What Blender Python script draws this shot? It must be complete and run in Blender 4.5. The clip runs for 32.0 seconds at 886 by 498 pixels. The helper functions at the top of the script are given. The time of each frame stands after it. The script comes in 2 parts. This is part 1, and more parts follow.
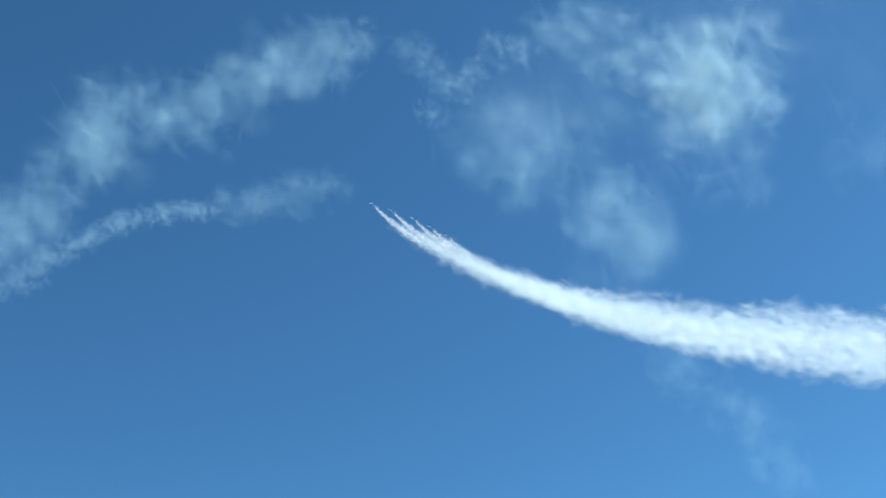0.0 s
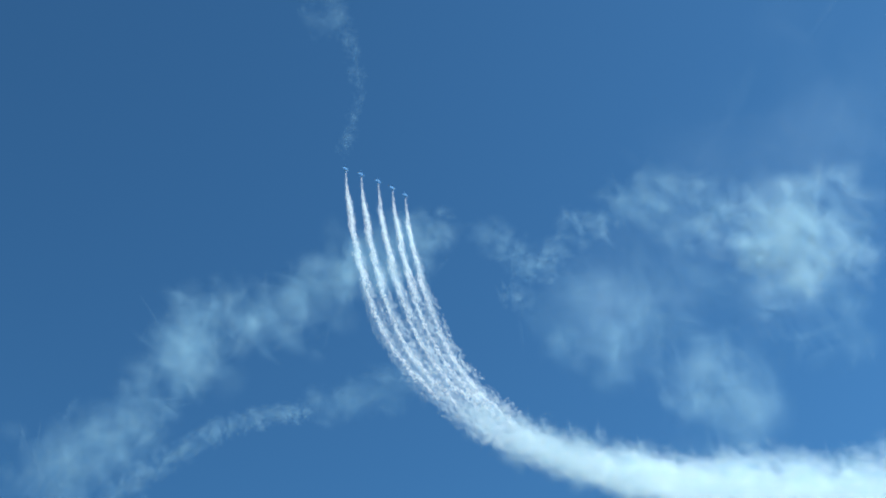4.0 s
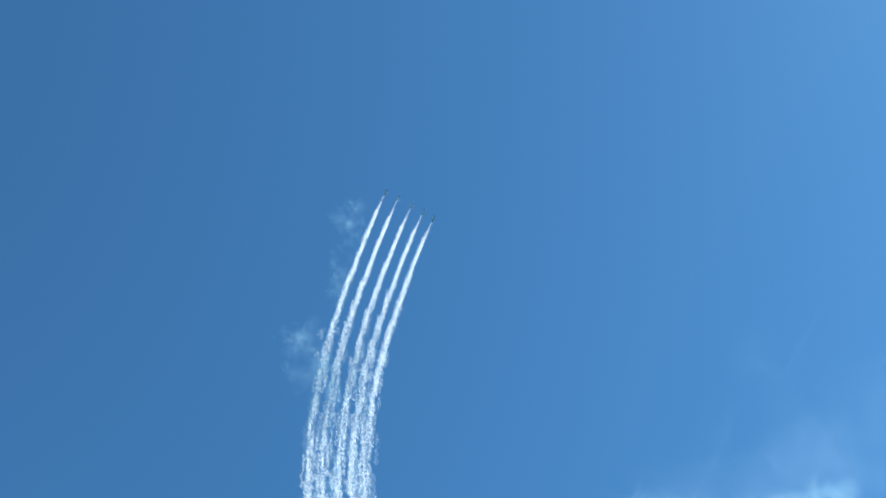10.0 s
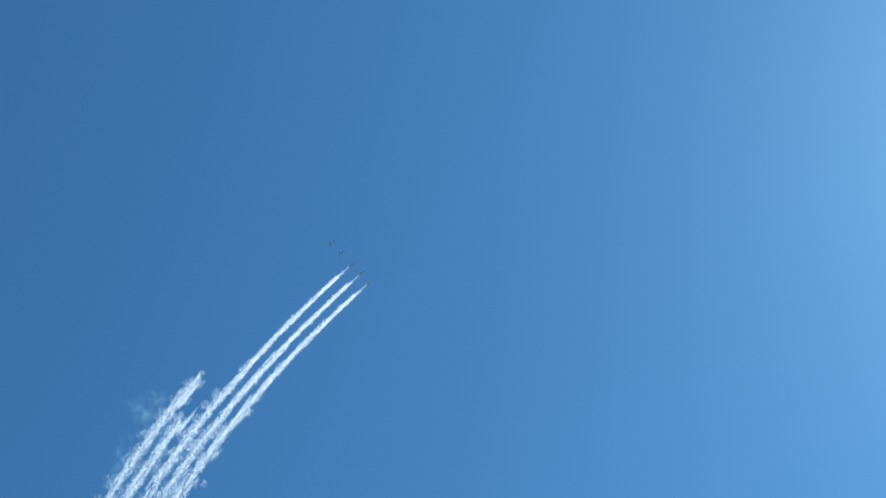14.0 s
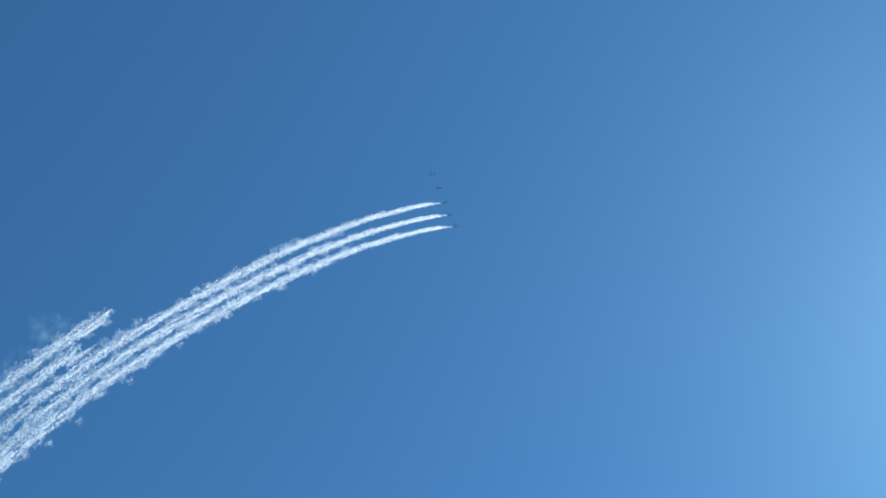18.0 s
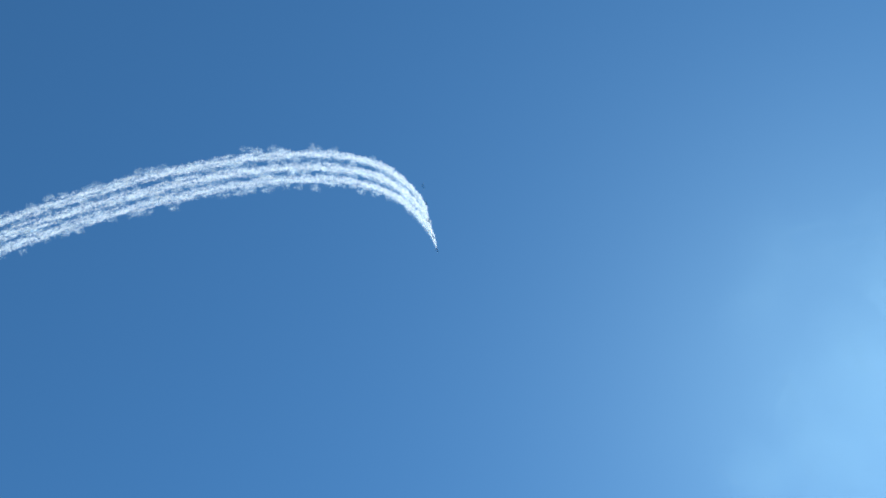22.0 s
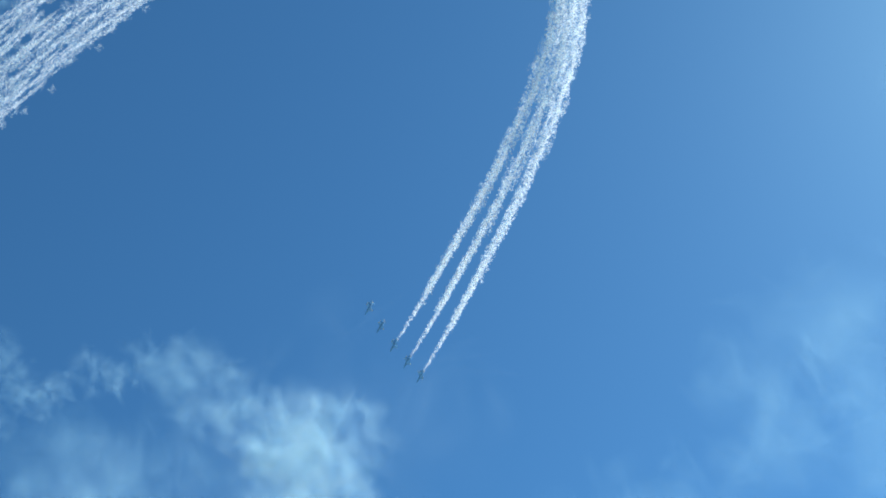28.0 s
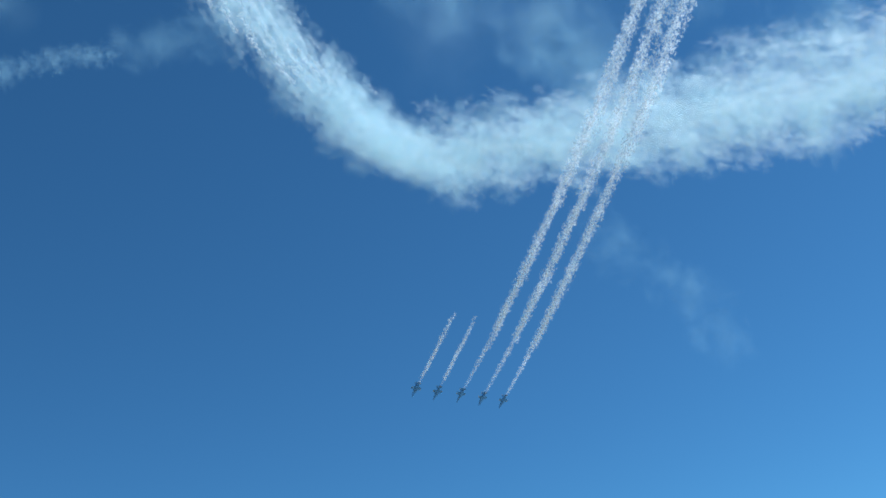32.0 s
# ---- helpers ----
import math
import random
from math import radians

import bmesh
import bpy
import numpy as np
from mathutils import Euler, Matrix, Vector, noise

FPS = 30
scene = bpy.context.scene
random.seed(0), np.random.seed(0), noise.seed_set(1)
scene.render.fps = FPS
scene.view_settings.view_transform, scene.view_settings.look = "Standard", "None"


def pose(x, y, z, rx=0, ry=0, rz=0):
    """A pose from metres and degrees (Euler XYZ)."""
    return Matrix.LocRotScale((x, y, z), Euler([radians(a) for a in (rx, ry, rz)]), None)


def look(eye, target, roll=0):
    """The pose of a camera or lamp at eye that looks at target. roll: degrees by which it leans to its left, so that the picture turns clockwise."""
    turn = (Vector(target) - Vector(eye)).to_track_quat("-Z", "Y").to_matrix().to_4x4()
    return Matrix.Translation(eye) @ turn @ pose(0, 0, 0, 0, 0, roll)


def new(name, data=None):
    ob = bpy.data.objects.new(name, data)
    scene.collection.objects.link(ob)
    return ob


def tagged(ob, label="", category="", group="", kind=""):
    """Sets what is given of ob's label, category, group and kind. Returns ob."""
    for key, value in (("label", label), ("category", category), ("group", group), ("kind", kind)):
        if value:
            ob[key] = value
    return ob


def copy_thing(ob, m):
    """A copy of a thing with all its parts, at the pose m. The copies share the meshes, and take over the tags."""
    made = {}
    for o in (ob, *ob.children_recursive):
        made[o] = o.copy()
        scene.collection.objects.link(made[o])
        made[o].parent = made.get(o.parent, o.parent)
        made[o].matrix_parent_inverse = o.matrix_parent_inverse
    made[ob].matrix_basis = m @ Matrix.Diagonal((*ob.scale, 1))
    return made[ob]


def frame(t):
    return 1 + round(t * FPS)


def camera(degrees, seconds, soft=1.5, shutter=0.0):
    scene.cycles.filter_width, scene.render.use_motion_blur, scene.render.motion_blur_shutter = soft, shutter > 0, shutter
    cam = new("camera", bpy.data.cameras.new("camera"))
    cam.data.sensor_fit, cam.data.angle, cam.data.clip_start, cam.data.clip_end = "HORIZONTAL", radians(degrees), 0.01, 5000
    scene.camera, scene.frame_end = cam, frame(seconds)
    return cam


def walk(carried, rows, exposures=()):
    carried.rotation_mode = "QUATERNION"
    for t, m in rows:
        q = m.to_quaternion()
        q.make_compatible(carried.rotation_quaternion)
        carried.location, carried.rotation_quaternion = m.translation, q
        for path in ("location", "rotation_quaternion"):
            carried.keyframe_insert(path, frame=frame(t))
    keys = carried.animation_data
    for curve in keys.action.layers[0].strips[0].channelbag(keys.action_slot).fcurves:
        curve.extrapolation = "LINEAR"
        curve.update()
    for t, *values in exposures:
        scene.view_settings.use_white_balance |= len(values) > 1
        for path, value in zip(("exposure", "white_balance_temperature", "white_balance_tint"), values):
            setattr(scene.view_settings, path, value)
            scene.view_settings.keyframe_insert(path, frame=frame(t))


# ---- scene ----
EYE = Vector((0, 0, 1.6))


def aim(azimuth, elevation, roll):
    """The pose of the hand-held camera: degrees clockwise from the way it first faces, degrees above the horizon, lean."""
    a, e = radians(azimuth), radians(elevation)
    return look(EYE, EYE + Vector((math.sin(a) * math.cos(e), math.cos(a) * math.cos(e), math.sin(e))), roll)


cam = camera(42.8, 32.0, soft=1.9)
PATH = [
    (0, aim(0.03, 30.08, -4.50)), (0.5, aim(0.81, 30.95, -4.03)), (1, aim(2.00, 31.61, -5.09)), (1.5, aim(-0.86, 33.30, -4.81)),
    (2, aim(-1.67, 35.37, -5.17)), (2.5, aim(-2.71, 35.37, -6.31)), (3, aim(-3.82, 35.08, -5.89)), (3.5, aim(-4.24, 37.46, -6.13)),
    (4, aim(-4.23, 40.31, -6.93)), (4.5, aim(-5.01, 40.83, -7.64)), (6.5, aim(-6.29, 44.54, -8.87)), (7, aim(-6.22, 46.76, -8.50)),
    (7.5, aim(-4.98, 48.82, -9.63)), (8, aim(-3.45, 50.59, -11.38)), (8.5, aim(-1.30, 54.20, -14.09)), (9, aim(0.47, 57.51, -14.74)),
    (9.5, aim(2.13, 57.93, -14.92)), (10, aim(1.75, 57.46, -13.65)), (10.5, aim(4.11, 59.04, -12.46)), (11, aim(7.66, 59.85, -12.97)),
    (11.5, aim(8.24, 60.98, -11.76)), (12, aim(7.97, 61.66, -11.61)), (12.5, aim(10.19, 62.23, -13.35)), (13, aim(16.83, 63.94, -17.63)),
    (13.5, aim(25.97, 65.57, -23.80)), (14, aim(27.67, 65.82, -23.58)), (14.5, aim(26.96, 65.16, -21.91)), (16.5, aim(31.90, 65.92, -16.22)),
    (17, aim(34.20, 65.94, -16.40)), (17.5, aim(37.57, 66.78, -16.93)), (18, aim(35.28, 66.17, -12.91)), (18.5, aim(36.21, 65.83, -10.07)),
    (19, aim(40.99, 66.19, -9.64)), (19.5, aim(41.86, 65.91, -8.88)), (20, aim(43.82, 64.97, -9.73)), (20.5, aim(47.92, 64.77, -12.97)),
    (21, aim(49.21, 64.29, -14.00)), (21.5, aim(49.73, 63.41, -14.94)), (22, aim(49.92, 62.99, -15.23)), (22.5, aim(48.87, 62.11, -15.53)),
    (23, aim(47.08, 61.50, -14.49)), (23.5, aim(46.41, 60.76, -13.92)), (24, aim(45.95, 59.23, -13.45)), (24.5, aim(45.32, 57.93, -13.34)),
    (26.5, aim(38.34, 53.09, -11.43)), (27, aim(35.48, 51.45, -10.60)), (27.5, aim(32.45, 49.09, -9.96)), (28, aim(30.97, 48.95, -11.01)),
    (28.5, aim(27.79, 45.82, -9.59)), (29, aim(23.96, 41.06, -10.33)), (29.5, aim(19.61, 37.16, -9.68)), (30, aim(15.28, 33.44, -8.85)),
    (30.5, aim(9.84, 30.50, -8.48)), (31, aim(5.77, 26.39, -8.95)), (31.5, aim(4.60, 25.17, -8.65)), (32, aim(3.38, 24.95, -9.44)),
]
# the camera darkens its picture towards the brighter low sky
walk(cam, PATH, [(t, stops, 5900 + 220 * min(1, max(0, 1 - abs(t - 12) / 8)) - 350 * max(0, t - 28) / 4 + 150 * max(0, 1 - t / 6), 10 - 4 * max(0, 1 - abs(t - 12) / 10) - 2.5 * max(0, 1 - abs(t - 29) / 3)) for t, stops in ((0, 0.65), (4, 0.62), (7, 0.95), (10, 1.22), (14, 1.1), (17, 0.96), (19, 0.9), (24, 0.82), (28, 0.76), (29, 0.68), (30, 0.2), (31, 0.05), (32, 0.2))])

# ---- sky, sun and exposure ----
SUN_AZ, SUN_EL = 79, 45
world = bpy.data.worlds.new("sky")
scene.world = world
world.use_nodes = True
wn, wl = world.node_tree.nodes, world.node_tree.links
sky = wn.new("ShaderNodeTexSky")
sky.sky_type, sky.sun_disc = "NISHITA", False
sky.sun_elevation, sky.sun_rotation = radians(SUN_EL), radians(SUN_AZ)
sky.altitude, sky.air_density, sky.dust_density, sky.ozone_density = 2800, 1.0, 1.7, 5.0
tint = wn.new("ShaderNodeMix")
tint.data_type, tint.blend_type = "RGBA", "MULTIPLY"
tint.inputs["Factor"].default_value = 1.0
tint.inputs["B"].default_value = (0.59, 0.98, 0.99, 1)
wl.new(sky.outputs[0], tint.inputs["A"])
wl.new(tint.outputs["Result"], wn["Background"].inputs[0])
wn["Background"].inputs[1].default_value = 0.086
sun = new("sun", bpy.data.lights.new("sun", "SUN"))
sun.data.energy, sun.data.angle, sun.data.color = 5.0, radians(0.5), (1.0, 0.985, 0.96)
sa, se = radians(SUN_AZ), radians(SUN_EL)
SUN_DIR = Vector((math.sin(sa) * math.cos(se), math.cos(sa) * math.cos(se), math.sin(se)))
sun.matrix_world = look(SUN_DIR * 3000, (0, 0, 0))
scene.cycles.transparent_max_bounces = 300


# ---- materials ----
def material(name):
    m = bpy.data.materials.new(name)
    m.use_nodes = True
    return m, m.node_tree.nodes, m.node_tree.links


def paint(name, color, rough, metal=0.0, grain=0.15, scale=3.0, coat=0.0, shine=0.2):
    m, n, l = material(name)
    bsdf = n["Principled BSDF"]
    tex, ramp, fine = n.new("ShaderNodeTexNoise"), n.new("ShaderNodeMix"), n.new("ShaderNodeTexNoise")
    geo = n.new("ShaderNodeTexCoord")
    tex.inputs["Scale"].default_value, tex.inputs["Detail"].default_value = scale, 5
    fine.inputs["Scale"].default_value = scale * 14
    l.new(geo.outputs["Object"], tex.inputs["Vector"])
    l.new(geo.outputs["Object"], fine.inputs["Vector"])
    ramp.data_type = "RGBA"
    ramp.inputs["A"].default_value = (*[c * (1 - grain) for c in color], 1)
    ramp.inputs["B"].default_value = (*[min(1, c * (1 + grain)) for c in color], 1)
    l.new(tex.outputs["Fac"], ramp.inputs["Factor"])
    l.new(ramp.outputs["Result"], bsdf.inputs["Base Color"])
    bump = n.new("ShaderNodeBump")
    bump.inputs["Strength"].default_value = 0.05
    l.new(fine.outputs["Fac"], bump.inputs["Height"])
    l.new(bump.outputs["Normal"], bsdf.inputs["Normal"])
    bsdf.inputs["Roughness"].default_value, bsdf.inputs["Metallic"].default_value = rough, metal
    bsdf.inputs["Coat Weight"].default_value, bsdf.inputs["Specular IOR Level"].default_value = coat, shine
    return m


def smoke(name, density, scale, color, torn, rim=0.0, even=0.5):
    """Drifting smoke: thin soft wisps whose cover fades to their rims and is torn by noise at two scales.
    even: how far the droplets scatter the sun alike whichever way a wisp is turned."""
    m, n, l = material(name)
    m.cycles.use_bump_map_correction = False
    n.remove(n["Principled BSDF"])
    uv, far = n.new("ShaderNodeUVMap"), n.new("ShaderNodeVectorMath")
    far.operation = "DISTANCE"
    far.inputs[1].default_value = (0.5, 0.5, 0)
    l.new(uv.outputs[0], far.inputs[0])
    fall = n.new("ShaderNodeMapRange")
    fall.interpolation_type = "SMOOTHSTEP"
    for key, value in zip(("From Min", "From Max", "To Min", "To Max"), (rim, 0.44, 1, 0)):
        fall.inputs[key].default_value = value
    l.new(far.outputs["Value"], fall.inputs["Value"])
    geo = n.new("ShaderNodeNewGeometry")
    tear = n.new("ShaderNodeTexNoise")
    tear.inputs["Scale"].default_value, tear.inputs["Detail"].default_value, tear.inputs["Roughness"].default_value = scale, 4, 0.65
    co = n.new("ShaderNodeTexCoord")
    l.new(co.outputs["Object"], tear.inputs["Vector"])
    hard = n.new("ShaderNodeMapRange")
    for key, value in zip(("From Min", "From Max", "To Min", "To Max"), (0.34, 0.62, torn, 1)):
        hard.inputs[key].default_value = value
    l.new(tear.outputs["Fac"], hard.inputs["Value"])
    mul, dens = n.new("ShaderNodeMath"), n.new("ShaderNodeMath")
    mul.operation = dens.operation = "MULTIPLY"
    l.new(fall.outputs["Result"], mul.inputs[0])
    l.new(hard.outputs["Result"], mul.inputs[1])
    l.new(mul.outputs[0], dens.inputs[0])
    dens.inputs[1].default_value = density
    diff, tran, both = n.new("ShaderNodeBsdfDiffuse"), n.new("ShaderNodeBsdfTranslucent"), n.new("ShaderNodeMixShader")
    diff.inputs[0].default_value = tran.inputs[0].default_value = (*color, 1)
    both.inputs[0].default_value = 0.5
    l.new(diff.outputs[0], both.inputs[1])
    l.new(tran.outputs[0], both.inputs[2])
    facing, toward, lean = n.new("ShaderNodeVectorMath"), n.new("ShaderNodeVectorMath"), n.new("ShaderNodeVectorMath")
    facing.operation, toward.operation, lean.operation = "SCALE", "ADD", "NORMALIZE"
    facing.inputs["Scale"].default_value = 1 - even
    toward.inputs[1].default_value = SUN_DIR * even
    l.new(geo.outputs["Normal"], facing.inputs[0])
    l.new(facing.outputs[0], toward.inputs[0])
    l.new(toward.outputs[0], lean.inputs[0])
    l.new(lean.outputs[0], diff.inputs["Normal"])
    l.new(lean.outputs[0], tran.inputs["Normal"])
    clear, mix = n.new("ShaderNodeBsdfTransparent"), n.new("ShaderNodeMixShader")
    l.new(dens.outputs[0], mix.inputs[0])
    l.new(clear.outputs[0], mix.inputs[1])
    l.new(both.outputs[0], mix.inputs[2])
    l.new(mix.outputs[0], n["Material Output"].inputs[0])
    return m


# dark blue raised to a paler blue: the haze of distance is in the colour
BLUE = paint("haze_lightened_blue_paint", (0.13, 0.31, 0.55), 0.75, shine=0.03)
YELLOW = paint("yellow_trim_paint", (0.75, 0.5, 0.03), 0.35)
METAL = paint("heat_stained_metal", (0.1, 0.1, 0.1), 0.5, 0.6)
DARK = paint("intake_shade", (0.02, 0.02, 0.02), 0.7)
GLASS = paint("smoked_canopy", (0.02, 0.02, 0.022), 0.06, coat=1.0)
# unseen ground, made pale so that it throws sunlight up under jets and smoke
BOUNCE_GROUND = paint("pale_bounce_ground", (0.27, 0.25, 0.2), 0.95, grain=0.3, scale=0.02)
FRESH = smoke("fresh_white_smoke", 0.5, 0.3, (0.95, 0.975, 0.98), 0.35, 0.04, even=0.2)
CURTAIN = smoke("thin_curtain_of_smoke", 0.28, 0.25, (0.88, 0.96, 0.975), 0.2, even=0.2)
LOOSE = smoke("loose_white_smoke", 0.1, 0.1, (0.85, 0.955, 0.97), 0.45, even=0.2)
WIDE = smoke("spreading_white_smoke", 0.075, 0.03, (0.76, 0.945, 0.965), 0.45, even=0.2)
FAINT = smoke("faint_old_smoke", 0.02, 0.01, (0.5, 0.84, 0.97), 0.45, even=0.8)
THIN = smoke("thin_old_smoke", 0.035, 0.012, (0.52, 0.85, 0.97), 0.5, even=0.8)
VEIL = smoke("sky_brightening_veil", 0.008, 0.006, (0.6, 0.84, 0.97), 0.5, even=0.8)
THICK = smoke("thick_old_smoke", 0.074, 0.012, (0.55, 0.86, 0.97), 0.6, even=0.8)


# ---- helpers for meshes ----
def part(name, bm, mat, parent=None, label="", smooth=True):
    me = bpy.data.meshes.new(name)
    bmesh.ops.recalc_face_normals(bm, faces=bm.faces)
    bm.to_mesh(me)
    bm.free()
    return piece(name, me, mat, parent, label, smooth)


def piece(name, me, mat, parent=None, label="", smooth=True):
    if smooth:
        me.polygons.foreach_set("use_smooth", [True] * len(me.polygons))
    if mat and not me.materials:
        me.materials.append(mat)
    ob = new(name, me)
    ob.parent = parent
    if label:
        ob["label"] = label
    return ob


def loft(bm, rings, close=True):
    rows = [[bm.verts.new(p) for p in ring] for ring in rings]
    for a, b in zip(rows, rows[1:]):
        for i in range(len(a)):
            bm.faces.new((a[i], a[(i + 1) % len(a)], b[(i + 1) % len(b)], b[i]))
    if close:
        bm.faces.new(rows[0][::-1])
        bm.faces.new(rows[-1])


def oval(x, y, z, w, h, n=16, square=1.0):
    ring = []
    for i in range(n):
        a = 2 * math.pi * i / n
        c, s = math.cos(a), math.sin(a)
        ring.append((x, y + w * math.copysign(abs(c) ** square, c), z + h * math.copysign(abs(s) ** square, s)))
    return ring


def plate(bm, outline, thick, m=None):
    """A thin tapered surface: an outline of (x, y, thickness factor) in its own plane, bevelled to its edges."""
    mid = sum((Vector((x, y, 0)) for x, y, _ in outline), Vector()) / len(outline)
    tops, lows, rims = [], [], []
    for x, y, k in outline:
        p = Vector((x, y, 0))
        inner = p + (mid - p) * 0.12
        rims.append(bm.verts.new(p))
        tops.append(bm.verts.new(inner + Vector((0, 0, thick * k / 2))))
        lows.append(bm.verts.new(inner - Vector((0, 0, thick * k / 2))))
    n = len(outline)
    for i in range(n):
        j = (i + 1) % n
        bm.faces.new((rims[i], rims[j], tops[j], tops[i]))
        bm.faces.new((rims[j], rims[i], lows[i], lows[j]))
    bm.faces.new(tops)
    bm.faces.new(lows[::-1])
    if m:
        bmesh.ops.transform(bm, matrix=m, verts=rims + tops + lows)


# ---- the ground ----
bm = bmesh.new()
bmesh.ops.create_grid(bm, x_segments=60, y_segments=60, size=4800)
tagged(part("ground", bm, BOUNCE_GROUND), "flat unseen ground of the airfield, pale to bounce light upwards", "ground", kind="structure")

# ---- the flight path: a loop, as smooth series in time ----
east = (302.6, -77.9, 170.8, -374.4, -20.1, 61.9, -2.6, -1.2, 6.4, -9.5, 2.4, -5.9, 5.2, -0.7)
north = (821.4, 81.4, -178.5, 391.2, 20.9, -64.6, 2.7, 1.2, -6.7, 9.9, -2.6, 6.2, -5.4, 0.7)
height = (961.7, 295.2, -944.5, -146.5, 170.0, 22.6, -17.9, 17.6, -17.0, -8.7, 6.7, 6.7, -2.4, -1.3)
ABREAST = Vector((0.7224, 0.6914, 0))
SPACING = 29.7
HOLD = {1: (1.0, -0.5, -1.2), 2: (1.6, 0.6, -1.6), 3: (0.5, 1.6, 1.2), 4: (0.2, -0.2, 0.5), 5: (-1.4, -2.5, -1.9)}


def series(t):
    u = (t - 12) / 20
    a, b, values = 1.0, u, []
    for k in range(len(east)):
        values.append(a)
        a, b = b, 2 * u * b - a
    return Vector([sum(c * v for c, v in zip(axis, values)) for axis in (east, north, height)])


def flight(t, jet):
    """The pose of a jet of the formation at t seconds: x forward, y to its left, z up from its canopy."""
    t = max(t, -7.5)
    p = series(t)
    fwd = (series(t + 0.02) - series(t - 0.02)).normalized()
    side = (ABREAST - fwd * ABREAST.dot(fwd)).normalized()
    up = side.cross(fwd)
    along, rise, out = HOLD[jet]
    p = p + ABREAST * ((jet - 3) * SPACING + out) + fwd * along + up * rise
    # the wings lie across the formation; the canopies face the middle of the loop
    middle = Vector((230, 900, 1220))
    if up.dot(middle - p) < 0:
        up, side = -up, -side
    m = Matrix((fwd, up.cross(fwd), up)).transposed().to_4x4()
    m.translation = p
    return m


# ---- the jets ----
def fighter_jet():
    """A twin-tailed fighter, 17 m long: x forward, y left, z up."""
    jet = new("fighter_jet")
    bm = bmesh.new()
    loft(bm, [oval(8.6, 0, -0.1, 0.05, 0.05), oval(7.8, 0, -0.1, 0.32, 0.3), oval(6.5, 0, -0.05, 0.55, 0.55), oval(4.8, 0, 0, 0.7, 0.78),
              oval(2.8, 0, 0, 0.85, 0.85, square=0.9), oval(0.5, 0, -0.05, 1.25, 0.85, square=0.75), oval(-2.5, 0, -0.1, 1.4, 0.8, square=0.7),
              oval(-5.5, 0, -0.05, 1.25, 0.66, square=0.75), oval(-7.2, 0, 0, 1.05, 0.5, square=0.8)])
    body = part("fuselage", bm, BLUE, jet)
    bm = bmesh.new()
    loft(bm, [oval(5.6, 0, 0.62, 0.1, 0.06), oval(5.0, 0, 0.75, 0.38, 0.35), oval(3.9, 0, 0.82, 0.46, 0.55), oval(2.7, 0, 0.82, 0.42, 0.48), oval(1.2, 0, 0.75, 0.2, 0.15)])
    part("canopy", bm, GLASS, jet, "smoked glass canopy")
    for s in (1, -1):
        bm = bmesh.new()
        plate(bm, [(5.2, 0.6 * s, 0.4), (2.4, 1.55 * s, 0.5), (0.2, 1.75 * s, 0.8), (0.2, 0.9 * s, 1)], 0.22, pose(0, 0, 0.2))
        part("leading_edge_extension", bm, BLUE, jet)
        bm = bmesh.new()
        plate(bm, [(0.9, 1.1 * s, 1.2), (-1.3, 5.7 * s, 0.5), (-3.2, 5.7 * s, 0.5), (-3.9, 1.1 * s, 1.2)], 0.3, pose(0, 0, 0.22))
        wing = part("wing", bm, BLUE, jet)
        bm = bmesh.new()
        loft(bm, [oval(-0.4, 5.85 * s, 0.22, 0.04, 0.04, 8), oval(-0.9, 5.85 * s, 0.22, 0.09, 0.09, 8), oval(-3.4, 5.85 * s, 0.22, 0.08, 0.08, 8)])
        part("wingtip_rail", bm, YELLOW, wing, "yellow wingtip launch rail")
        bm = bmesh.new()
        plate(bm, [(-3.0, 3.4 * s, 1), (-3.75, 3.4 * s, 0.5), (-3.95, 1.5 * s, 0.5), (-3.2, 1.5 * s, 1)], 0.12, pose(0, 0, 0.2))
        part("flap", bm, BLUE, wing)
        bm = bmesh.new()
        plate(bm, [(-5.4, 1.0 * s, 1), (-7.3, 3.3 * s, 0.5), (-8.4, 3.3 * s, 0.5), (-8.0, 1.0 * s, 1)], 0.16, pose(0, 0, -0.1))
        part("stabilator", bm, BLUE, jet)
        bm = bmesh.new()
        plate(bm, [(-3.4, 0, 1.2), (-5.6, 2.6, 0.5), (-6.7, 2.6, 0.5), (-6.2, 0, 1)], 0.16, pose(0, 0.95 * s, 0.45, 90 - 20 * s * 1.0))
        fin = part("tail_fin", bm, BLUE, jet)
        bm = bmesh.new()
        plate(bm, [(-5.55, 2.55, 1), (-5.75, 2.85, 0.7), (-6.75, 2.85, 0.7), (-6.7, 2.55, 1)], 0.18, pose(0, 0.95 * s, 0.45, 90 - 20 * s))
        part("fin_cap", bm, YELLOW, fin, "yellow fin cap")
        bm = bmesh.new()
        loft(bm, [oval(2.0, 1.15 * s, -0.3, 0.36, 0.45, 12, 0.6), oval(0.0, 1.15 * s, -0.35, 0.42, 0.5, 12, 0.6), oval(-3.0, 0.95 * s, -0.3, 0.45, 0.4, 12, 0.8)])
        intake = part("air_intake", bm, BLUE, jet)
        # closed near-black cap: its colour stands for the shade inside the duct
        bm = bmesh.new()
        loft(bm, [oval(2.02, 1.15 * s, -0.3, 0.3, 0.38, 12, 0.6), oval(1.9, 1.15 * s, -0.3, 0.28, 0.36, 12, 0.6)])
        part("intake_plug", bm, DARK, intake, "dark plug in place of the shaded intake opening")
        bm = bmesh.new()
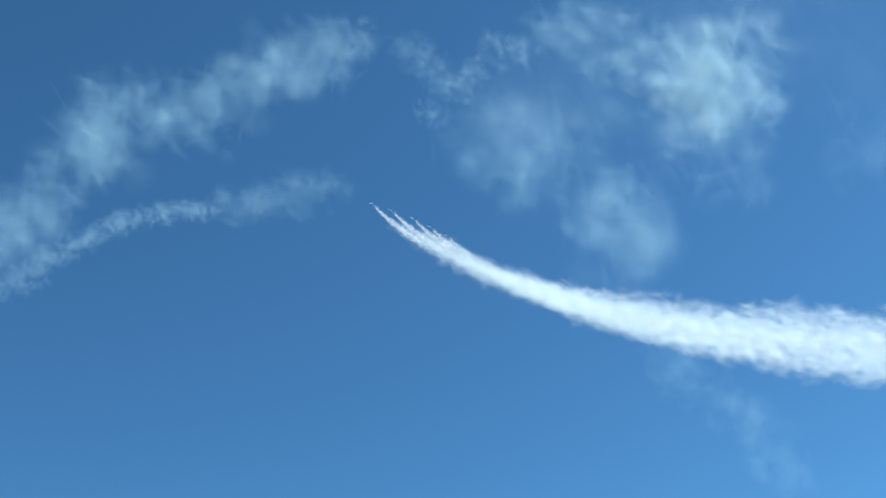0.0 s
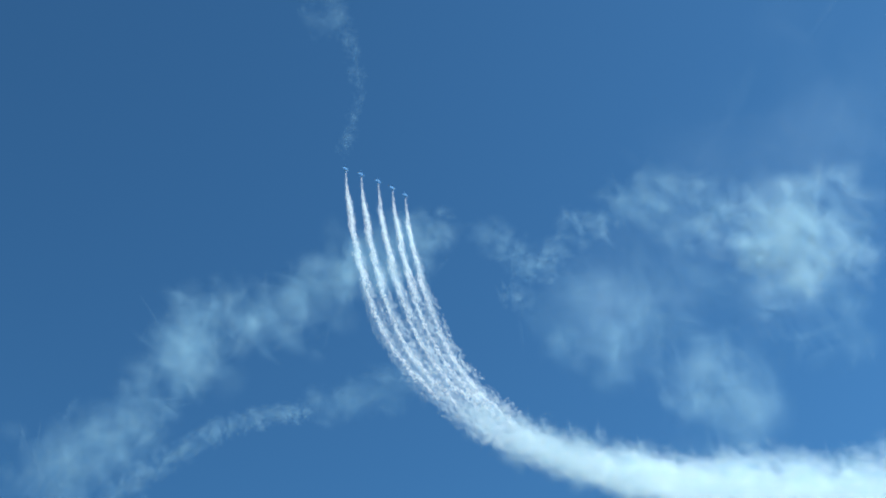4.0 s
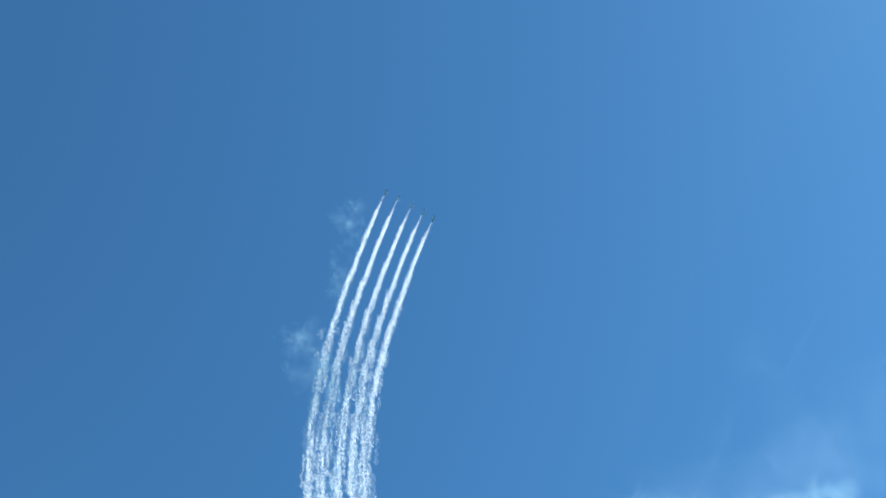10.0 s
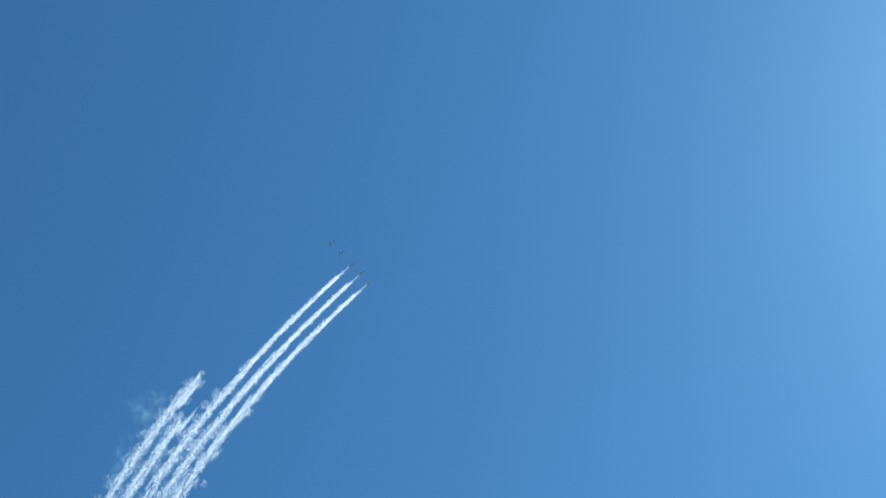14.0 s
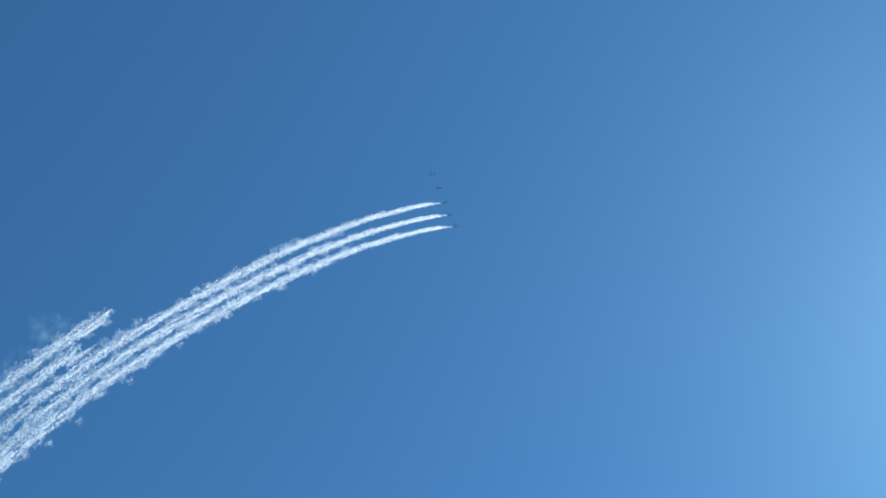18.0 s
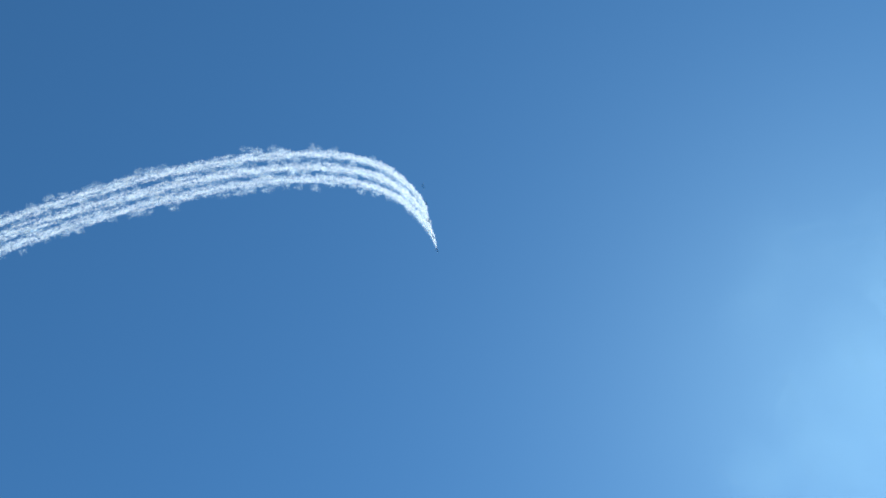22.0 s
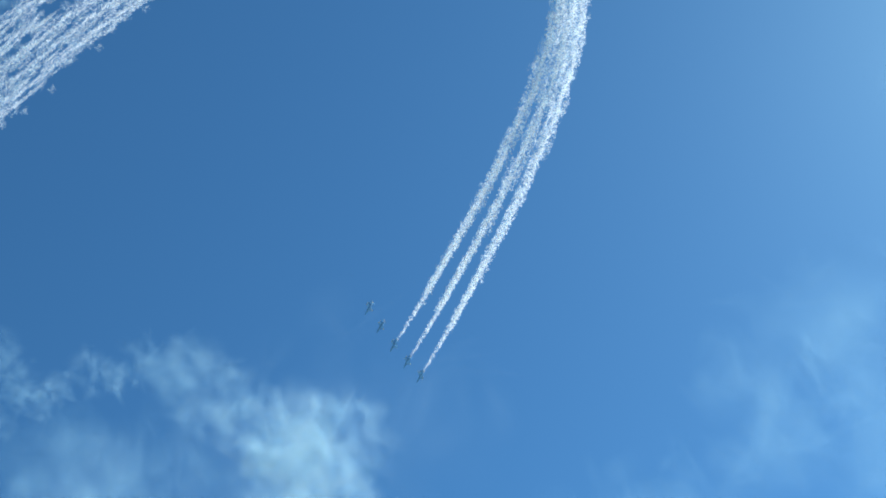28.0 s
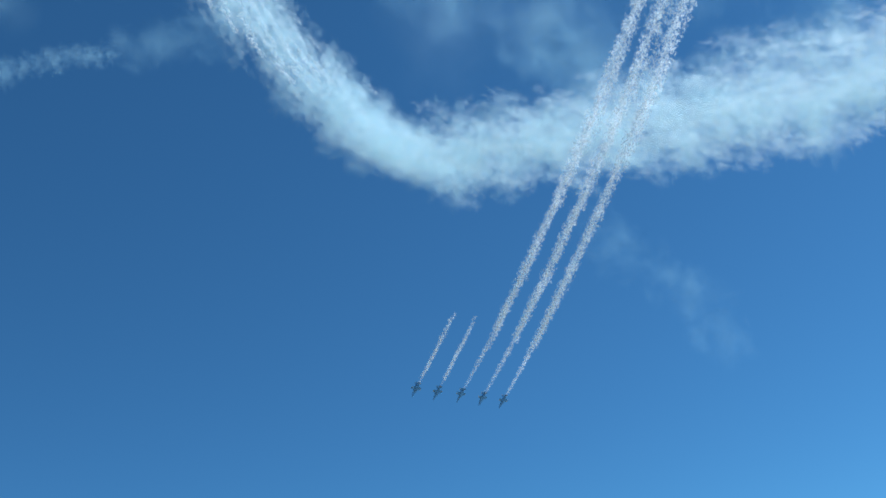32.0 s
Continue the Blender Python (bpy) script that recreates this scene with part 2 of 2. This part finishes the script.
        loft(bm, [oval(-6.9, 0.52 * s, 0, 0.5, 0.48, 14), oval(-7.7, 0.52 * s, 0, 0.48, 0.46, 14), oval(-8.5, 0.52 * s, 0, 0.36, 0.36, 14), oval(-8.3, 0.52 * s, 0, 0.3, 0.3, 14)])
        part("exhaust_nozzle", bm, METAL, jet, "grey heat-stained exhaust nozzle")
    return tagged(jet, "dark blue twin-tailed display jet, lightened for haze, trailing white smoke", "jet", "five jets flying line abreast")


JETS = {3: fighter_jet()}
for number in (1, 2, 4, 5):
    JETS[number] = copy_thing(JETS[3], flight(0, number))
for number in (1, 2):
    tagged(JETS[number], "dark blue twin-tailed display jet, lightened for haze, with its smoke cut off")


# ---- smoke ----
def wisps(name, count, half, radius, size, mat, seed, taper=0.0, power=1.0):
    """A body of smoke along x: many soft curled wisps, each a small domed sheet of its own tilt."""
    rng = np.random.default_rng(seed)
    verts, faces, uvs = [], [], []
    sides = 7
    for k in range(count):
        f = (k + rng.random()) / count
        x = half * (2 * f - 1)
        thin = 1 if not taper else taper + (1 - taper) * (1 - f) ** power
        out = rng.normal(0, 1, 2)
        out *= min(1.0, 1.9 / np.linalg.norm(out)) * radius * thin
        c = Vector((x + rng.normal(0, size * 0.3), out[0], out[1]))
        turn = Euler(tuple(rng.uniform(0, 6.283, 3))).to_matrix()
        r = size * thin * rng.uniform(0.65, 1.35)
        curl = rng.uniform(0.15, 0.5)
        base = len(verts)
        verts.append(tuple(c + turn @ Vector((0, 0, curl * r * 0.45))))
        uvs.append((0.5, 0.5))
        long = rng.uniform(0.75, 1.3)
        for i in range(sides):
            a = 6.2832 * i / sides
            w = rng.uniform(0.85, 1.1)
            verts.append(tuple(c + turn @ Vector((r * w * long * math.cos(a), r * w / long * math.sin(a), -curl * r * rng.uniform(0.2, 0.6)))))
            uvs.append((0.5 + 0.5 * math.cos(a), 0.5 + 0.5 * math.sin(a)))
        for i in range(sides):
            faces.append((base, base + 1 + i, base + 1 + (i + 1) % sides))
    me = bpy.data.meshes.new(name)
    me.from_pydata(verts, [], faces)
    layer = me.uv_layers.new(name="UVMap")
    flat = np.array(uvs, dtype=np.float32)[np.array(faces).ravel()]
    layer.data.foreach_set("uv", flat.ravel())
    me.materials.append(mat)
    me.update()
    return me


STEP = 0.4
ROPES = [wisps("smoke_lobe", 110, 22, 1.7, 2.1, FRESH, 20 + k) for k in range(6)]
KNOTS = [wisps("smoke_lobe", 52, 14, 1.7, 2.0, FRESH, 30 + k) for k in range(8)]
FIBRES = [wisps("smoke_lobe", 34, 12, 2.0, 2.5, CURTAIN, 40 + k) for k in range(6)]
FLEECE = [wisps("smoke_lobe", 50, 22, 3.0, 3.8, LOOSE, 80 + k) for k in range(6)]
GRAINS = [wisps("smoke_lobe", 30, 16, 4.6, 6.4, LOOSE, 50 + k) for k in range(8)]
MILD = [wisps("smoke_lobe", 44, 16, 2.4, 3.3, LOOSE, 100 + k) for k in range(8)]
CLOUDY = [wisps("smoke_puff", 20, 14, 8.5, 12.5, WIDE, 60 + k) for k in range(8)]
HAZE = [wisps("smoke_puff", 22, 8, 3.4, 4.0, CURTAIN, 70 + k) for k in range(6)]
LAG = 0.21
PLUME = [wisps("plume", (170, 190, 180)[k], 25, (1.2, 1.5, 1.9)[k], (2.0, 1.9, 1.9)[k], FRESH, 7 + k, taper=(0.55, 0.7, 0.8)[k], power=0.75) for k in range(3)]
PUFF = wisps("plume", 90, 12, 0.6, 1.5, FRESH, 8, taper=0.4)
TUFTS = [wisps("smoke_lobe", 50, 10, 0.8, 1.4, FRESH, 90 + k) for k in range(3)]
rng = random.Random(11)
MOVES = []


def spread(age, made):
    """How far a lobe has drifted from the middle of its trail after so many seconds."""
    age = max(age, 0)
    low = float(np.interp(made, (-2.5, 4.5), (1, 0)))
    young = float(np.interp(made, (4, 9, 17, 21, 24, 29), (8.5, 6.5, 5.4, 6.0, 10, 10)))
    late = 0.1 + young * (1 - math.exp(-((age / 2.2) ** 1.3))) + 0.28 * age
    early = 0.1 + 12.5 * (1 - math.exp(-((age / 2.6) ** 1.6))) + 0.62 * age
    return late + (early - late) * low


def pressed(made, age):
    """How far the wings have pressed their smoke downwards after so many seconds."""
    full = float(np.interp(made, (-3.5, -1.5, 0.3, 1.5, 4, 6, 11, 17, 21, 24.5), (0, 6, 24, 44, 64, 68, 22, 28, 36, 20)))
    return full * (1 - math.exp(-((max(age, 0) / 2.5) ** 1.5)))


# the wind carries the low run away and bends it: metres gone after half a minute, by the moment at which the smoke was made
BLOWN = ((-6.4, 0, 0, 0), (-5.6, -12, 123, 55), (-5.0, 28, 107, 101), (-4.6, 60, 86, 150), (-4.2, 83, 82, 181), (-3.8, 91, 102, 183), (-3.2, 100, 130, 175), (-2.4, 94, 147, 170), (-1.6, 60, 150, 141), (-1.0, 27, 141, 104), (-0.4, 25, 113, 86), (0.4, 38, 66, 80), (1.2, 28, 19, 80), (2.0, 14, -12, 70), (2.8, 31, -17, 50), (4.4, 0, 0, 0))


def drift(t, age, place):
    """Where the wind has carried the smoke that was made at t."""
    gone = Vector([float(np.interp(t, [row[0] for row in BLOWN], [row[k] for row in BLOWN])) for k in (1, 2, 3)])
    return gone * (max(age, 0) / 30) ** 1.4


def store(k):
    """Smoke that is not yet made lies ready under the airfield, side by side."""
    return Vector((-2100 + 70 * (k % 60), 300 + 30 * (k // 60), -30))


def laid(ob, place, leave, made, side=None):
    """Rows for a piece of smoke that is laid in the air at one moment and then drifts."""
    rows = []
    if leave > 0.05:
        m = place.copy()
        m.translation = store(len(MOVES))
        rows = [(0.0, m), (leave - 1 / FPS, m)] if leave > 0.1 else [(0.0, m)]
    first = max(leave, 0.0)
    down = -place.to_3x3().col[2]
    for s in (first, made + 1, made + 2, made + 4, made + 8, 32.0):
        if first <= s <= 32 and (not rows or s > rows[-1][0] + 0.02):
            m = place.copy()
            # the wings press their smoke downwards, the wind carries it on
            m.translation = place.translation + drift(made, s - max(made, -0.5), place.translation) + down * pressed(made, s - made)
            if side is not None:
                wide = spread(s - made, made)
                m.translation += place.to_3x3() @ Vector((side.x, side.y * wide, side.z * wide))
            rows.append((s, m))
    MOVES.append((ob, rows))


def section(thing, jet, t, step, cores, kinds, count, size, delay, veils=(), hang=0):
    """One stretch of a trail: a core, lobes about it that spread as it ages, and a thin curtain that is left hanging above."""
    length = (series(t + step / 2) - series(t - step / 2)).length
    sec = piece("smoke_section", rng.choice(cores), None, thing, smooth=False)
    stretch = length * 1.12 / size
    sec.scale = (stretch, 1, 1)
    laid(sec, flight(t, jet) @ pose(-9, 0, 0), t + delay, t)
    turn = rng.uniform(0, count)
    for lobe in range(count + hang):
        veil = lobe >= count
        ob = piece("smoke_lobe", rng.choice(veils if veil else kinds), None, sec, smooth=False)
        a = 6.2832 * ((lobe * 0.618) % 1 + turn)
        far = 1.15 * math.sqrt(rng.uniform(0.05, 1.0))
        twist = rng.uniform(0, 360)
        of = hang if veil else count
        slide = (2 * (((lobe - count if veil else lobe) + rng.random()) / of) - 1) * 0.46 * size
        left = rng.uniform(0.15, 0.62) if veil else 0.0
        rows = []
        for s in (0, 0.4, 1, 2, 4, 8, 16, 32):
            when = min(32.0, max(0.0, t + s)) if s else 0.0
            if not rows or when > rows[-1] + 0.02:
                rows.append(when)
        if rows[-1] < 32:
            rows.append(32.0)
        for k, when in enumerate(rows):
            d = far * spread(when - t, t) * (0.6 if veil else 1)
            up = left * pressed(t, when - t)
            rows[k] = (when, pose(slide, d * math.cos(a), d * math.sin(a) + up, twist))
        MOVES.append((ob, rows))


def loosen(thing, jet, t, kinds, count, delay, reach=1.1):
    """Soft puffs in which an ageing stretch of trail comes apart."""
    if t + delay > 31.9:
        return
    place = flight(t, jet) @ pose(-9, 0, 0)
    length = (series(t + STEP / 2) - series(t - STEP / 2)).length
    # the smoke swells unevenly along its length
    swell = 1 + 0.45 * noise.noise(Vector((t * 1.6, jet * 0.4, 3.7)))
    for k in range(count):
        ob = piece("smoke_puff", rng.choice(kinds), None, thing, smooth=False)
        a, far = 6.2832 * rng.random(), reach * swell * math.sqrt(rng.uniform(0.02, 1.0))
        side = Vector((((k + rng.random()) / count - 0.5) * length, far * math.cos(a), far * math.sin(a)))
        laid(ob, place @ pose(0, 0, 0, rng.uniform(-40, 40)), t + delay * rng.uniform(0.8, 1.9), t, side)


def follow(thing, meshes, jet, half, start, stop):
    """The young plume that stays at a jet's tail while its smoke is on, and hangs in the air when it is cut: stretches that follow one another."""
    for n, mesh in enumerate(meshes):
        plume = piece("smoke_plume", mesh, None, thing, smooth=False)
        behind, lag = pose(-7.5 - half, 0, 0), n * LAG
        age = (7.5 + half) / 115 + lag

        def sag(t):
            return pose(0, 0, -pressed(t - age, age), 0, -math.degrees(math.atan((pressed(t - age, age + 0.2) - pressed(t - age, age - 0.2)) / 46)))

        rows = []
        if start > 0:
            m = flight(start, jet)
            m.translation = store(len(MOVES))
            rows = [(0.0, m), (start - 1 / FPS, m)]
        k = 0
        while start + k * 0.5 < stop - 0.05:
            rows.append((start + k * 0.5, flight(start + k * 0.5 - lag, jet) @ behind @ sag(start + k * 0.5)))
            k += 1
        rows.append((stop, flight(stop - lag, jet) @ behind @ sag(stop)))
        if stop < 32:
            rest = flight(stop - lag - 0.35 * (1 - n / len(meshes)), jet) @ behind
            rows += [(stop + 0.4, rest), (32.0, rest)]
        MOVES.append((plume, rows))


def trail(jet, start, stop, label):
    """The smoke of one jet from start to stop, in sections left behind in the air."""
    thing = tagged(new("smoke_trail"), label, "smoke", "smoke trails of the jets")
    for k in range(int((stop - start) / STEP)):
        t = start + (k + 0.5) * STEP
        if t < 0.6:
            section(thing, jet, t, STEP, FLEECE, GRAINS if t < -1.2 else MILD + GRAINS[:2], 11, 44, 0.45)
            loosen(thing, jet, t, CLOUDY, 13, 4.0)
        elif t < 7:
            section(thing, jet, t, STEP, ROPES, MILD if t < 2.6 else KNOTS + MILD, 9, 44, 0.45, FIBRES, 4)
            loosen(thing, jet, t, CLOUDY, 7, float(np.interp(t, (1, 3, 7), (6, 9, 10))))
        elif t + 0.45 < stop:
            section(thing, jet, t, STEP, ROPES, KNOTS, 7, 44, 0.45, FIBRES, 4)
            loosen(thing, jet, t, HAZE, 6, 2.8 if t < 20 else 1.7, 0.95)
    follow(thing, PLUME, jet, 25, 0.0, stop)
    return thing


for number in (3, 4, 5):
    trail(number, -6.8, 32.0, "dense white smoke trail of a jet, widening with age")
for number in (1, 2):
    thing = trail(number, -6.8, 10.65 if number == 1 else 10.25, "white smoke trail that was cut off near the top")
    again = tagged(new("smoke_trail"), "short new puff of white smoke at a jet's tail", "smoke", "smoke trails of the jets")
    follow(again, [PUFF], number, 12, 31.7, 32.0)
    for t in (31.68, 31.8, 31.9):
        section(again, number, t - 0.02, 0.14, TUFTS, TUFTS, 2, 20, 0.06)


# ---- older smoke left from earlier passes ----
WIND = Vector((0.4, -4.8, 0.4))


def bank(label, mat, points, seed, wind=1.0, since=4.0, cover=1.0, torn=1.0):
    """A drifting bank of old smoke: soft wisps along a line of (azimuth, elevation, radius) seen from the ground, at the time since."""
    far = 1550
    gen = np.random.default_rng(seed)
    spots = []
    for a, e, r in points:
        a, e = radians(a), radians(e)
        spots.append((Vector((math.sin(a) * math.cos(e), math.cos(a) * math.cos(e), math.sin(e))) * far, r * 1.18))
    mid = sum((p for p, r in spots), Vector()) / len(spots)
    lumps = []
    for (p, r), (q, w) in zip(spots, spots[1:]):
        steps = max(1, round((q - p).length / (0.25 * (r + w))))
        for k in range(steps):
            wide = r + (w - r) * k / steps
            lumps.append((p.lerp(q, (k + gen.uniform(-0.2, 0.2)) / steps) + Vector(gen.normal(0, 0.08, 3)) * wide, wide * gen.uniform(0.85, 1.15)))
    lumps.append(spots[-1])
    seat = Vector((seed * 7.3, seed * 3.1, 0))
    verts, faces, uvs = [], [], []
    for p, r in lumps:
        for k in range(int(62 * cover)):
            off = Vector(gen.normal(0, 1, 3)).normalized() * gen.random() ** 0.45
            c = p - mid + off * r * 0.74
            # curls and gaps of the torn smoke
            if noise.noise(c / (0.75 * r + 12) + seat) * torn < gen.uniform(-0.55, 0.12):
                continue
            c = c + noise.noise_vector(c / (0.5 * r + 10) + seat) * r * 0.22
            turn = Euler(tuple(gen.uniform(0, 6.283, 3))).to_matrix()
            s = r * gen.choice((0.3, 0.4, 0.5, 0.65)) * (1.15 - 0.45 * off.length)
            curl = gen.uniform(0.03, 0.12)
            base = len(verts)
            verts.append(tuple(c))
            uvs.append((0.5, 0.5))
            for ring in (0.5, 1.0):
                for q in range(10):
                    a = 6.2832 * q / 10
                    w = ring * gen.uniform(0.9, 1.1)
                    verts.append(tuple(c + turn @ Vector((s * w * math.cos(a), s * w * math.sin(a), s * ring * (ring * curl + gen.uniform(-0.05, 0.05))))))
                    uvs.append((0.5 + 0.5 * ring * math.cos(a), 0.5 + 0.5 * ring * math.sin(a)))
            for q in range(10):
                n = (q + 1) % 10
                faces.append((base, base + 1 + q, base + 1 + n))
                faces.append((base + 1 + q, base + 11 + q, base + 11 + n))
                faces.append((base + 1 + q, base + 11 + n, base + 1 + n))
    me = bpy.data.meshes.new("smoke_cloud")
    me.from_pydata(verts, [], faces)
    layer = me.uv_layers.new(name="UVMap")
    layer.data.foreach_set("uv", np.array(uvs, dtype=np.float32)[np.array(faces).ravel()].ravel())
    ob = tagged(piece("smoke_cloud", me, mat, None), label, "smoke cloud", "old smoke in the sky", "stuff")
    MOVES.append((ob, [(0.0, pose(*(mid - WIND * wind * since))), (32.0, pose(*(mid + WIND * wind * (32 - since))))]))
    return ob


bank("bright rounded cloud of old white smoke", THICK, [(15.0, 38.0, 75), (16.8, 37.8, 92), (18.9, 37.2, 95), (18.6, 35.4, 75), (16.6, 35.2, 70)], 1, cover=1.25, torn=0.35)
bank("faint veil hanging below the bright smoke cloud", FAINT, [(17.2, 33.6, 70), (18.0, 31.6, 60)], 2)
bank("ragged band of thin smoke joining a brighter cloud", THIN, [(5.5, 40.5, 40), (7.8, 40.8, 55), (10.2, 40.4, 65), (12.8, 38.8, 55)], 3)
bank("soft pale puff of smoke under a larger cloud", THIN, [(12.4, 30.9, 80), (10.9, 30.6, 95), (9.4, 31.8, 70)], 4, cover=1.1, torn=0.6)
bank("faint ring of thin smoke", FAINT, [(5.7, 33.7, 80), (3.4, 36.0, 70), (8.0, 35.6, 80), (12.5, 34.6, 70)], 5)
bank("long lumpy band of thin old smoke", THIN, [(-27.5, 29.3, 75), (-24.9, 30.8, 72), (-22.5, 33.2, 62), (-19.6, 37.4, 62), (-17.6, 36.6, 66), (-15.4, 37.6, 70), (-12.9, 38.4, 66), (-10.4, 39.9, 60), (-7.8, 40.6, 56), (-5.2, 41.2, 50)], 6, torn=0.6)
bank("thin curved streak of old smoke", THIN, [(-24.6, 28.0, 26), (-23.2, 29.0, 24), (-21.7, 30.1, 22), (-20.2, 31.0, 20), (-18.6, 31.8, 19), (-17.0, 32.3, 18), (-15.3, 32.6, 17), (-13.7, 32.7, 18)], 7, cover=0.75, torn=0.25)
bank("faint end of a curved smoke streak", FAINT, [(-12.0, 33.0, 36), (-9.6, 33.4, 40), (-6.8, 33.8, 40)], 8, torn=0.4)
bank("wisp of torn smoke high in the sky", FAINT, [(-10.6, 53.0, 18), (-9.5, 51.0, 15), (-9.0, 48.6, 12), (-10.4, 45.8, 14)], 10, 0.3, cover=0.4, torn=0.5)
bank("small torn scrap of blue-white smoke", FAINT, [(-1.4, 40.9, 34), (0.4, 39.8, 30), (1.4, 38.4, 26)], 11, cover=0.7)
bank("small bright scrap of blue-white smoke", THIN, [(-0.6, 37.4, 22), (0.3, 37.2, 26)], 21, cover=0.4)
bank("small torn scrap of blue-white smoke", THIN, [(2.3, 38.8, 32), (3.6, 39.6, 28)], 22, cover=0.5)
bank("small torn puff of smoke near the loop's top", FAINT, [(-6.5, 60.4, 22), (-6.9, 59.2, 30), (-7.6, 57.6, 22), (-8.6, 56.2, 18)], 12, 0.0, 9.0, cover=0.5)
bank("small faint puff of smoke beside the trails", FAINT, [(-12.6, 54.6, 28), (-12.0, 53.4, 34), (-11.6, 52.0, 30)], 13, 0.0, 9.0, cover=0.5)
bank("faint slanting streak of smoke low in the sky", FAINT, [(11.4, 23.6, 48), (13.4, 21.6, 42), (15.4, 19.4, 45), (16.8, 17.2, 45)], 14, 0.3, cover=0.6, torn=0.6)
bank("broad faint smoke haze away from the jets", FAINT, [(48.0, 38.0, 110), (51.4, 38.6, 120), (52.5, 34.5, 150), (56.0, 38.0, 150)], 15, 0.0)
# wide thin wisps added to lift the sky's brightness on this side
bank("broad milky haze added to brighten the sky round the old smoke clouds", VEIL, [(7.0, 36.0, 150), (13.0, 37.0, 190), (19.0, 39.0, 200), (25.0, 41.0, 200)], 24, 0.0, torn=0.4)
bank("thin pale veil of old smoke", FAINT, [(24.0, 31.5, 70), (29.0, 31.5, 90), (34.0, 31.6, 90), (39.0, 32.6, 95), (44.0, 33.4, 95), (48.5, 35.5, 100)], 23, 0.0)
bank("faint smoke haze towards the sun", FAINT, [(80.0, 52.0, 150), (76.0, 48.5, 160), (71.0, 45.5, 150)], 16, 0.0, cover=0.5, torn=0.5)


def motions():
    for number, jet in JETS.items():
        walk(jet, [(k * 0.5, flight(k * 0.5, number)) for k in range(65)])
    for ob, rows in MOVES:
        walk(ob, rows)


motions()
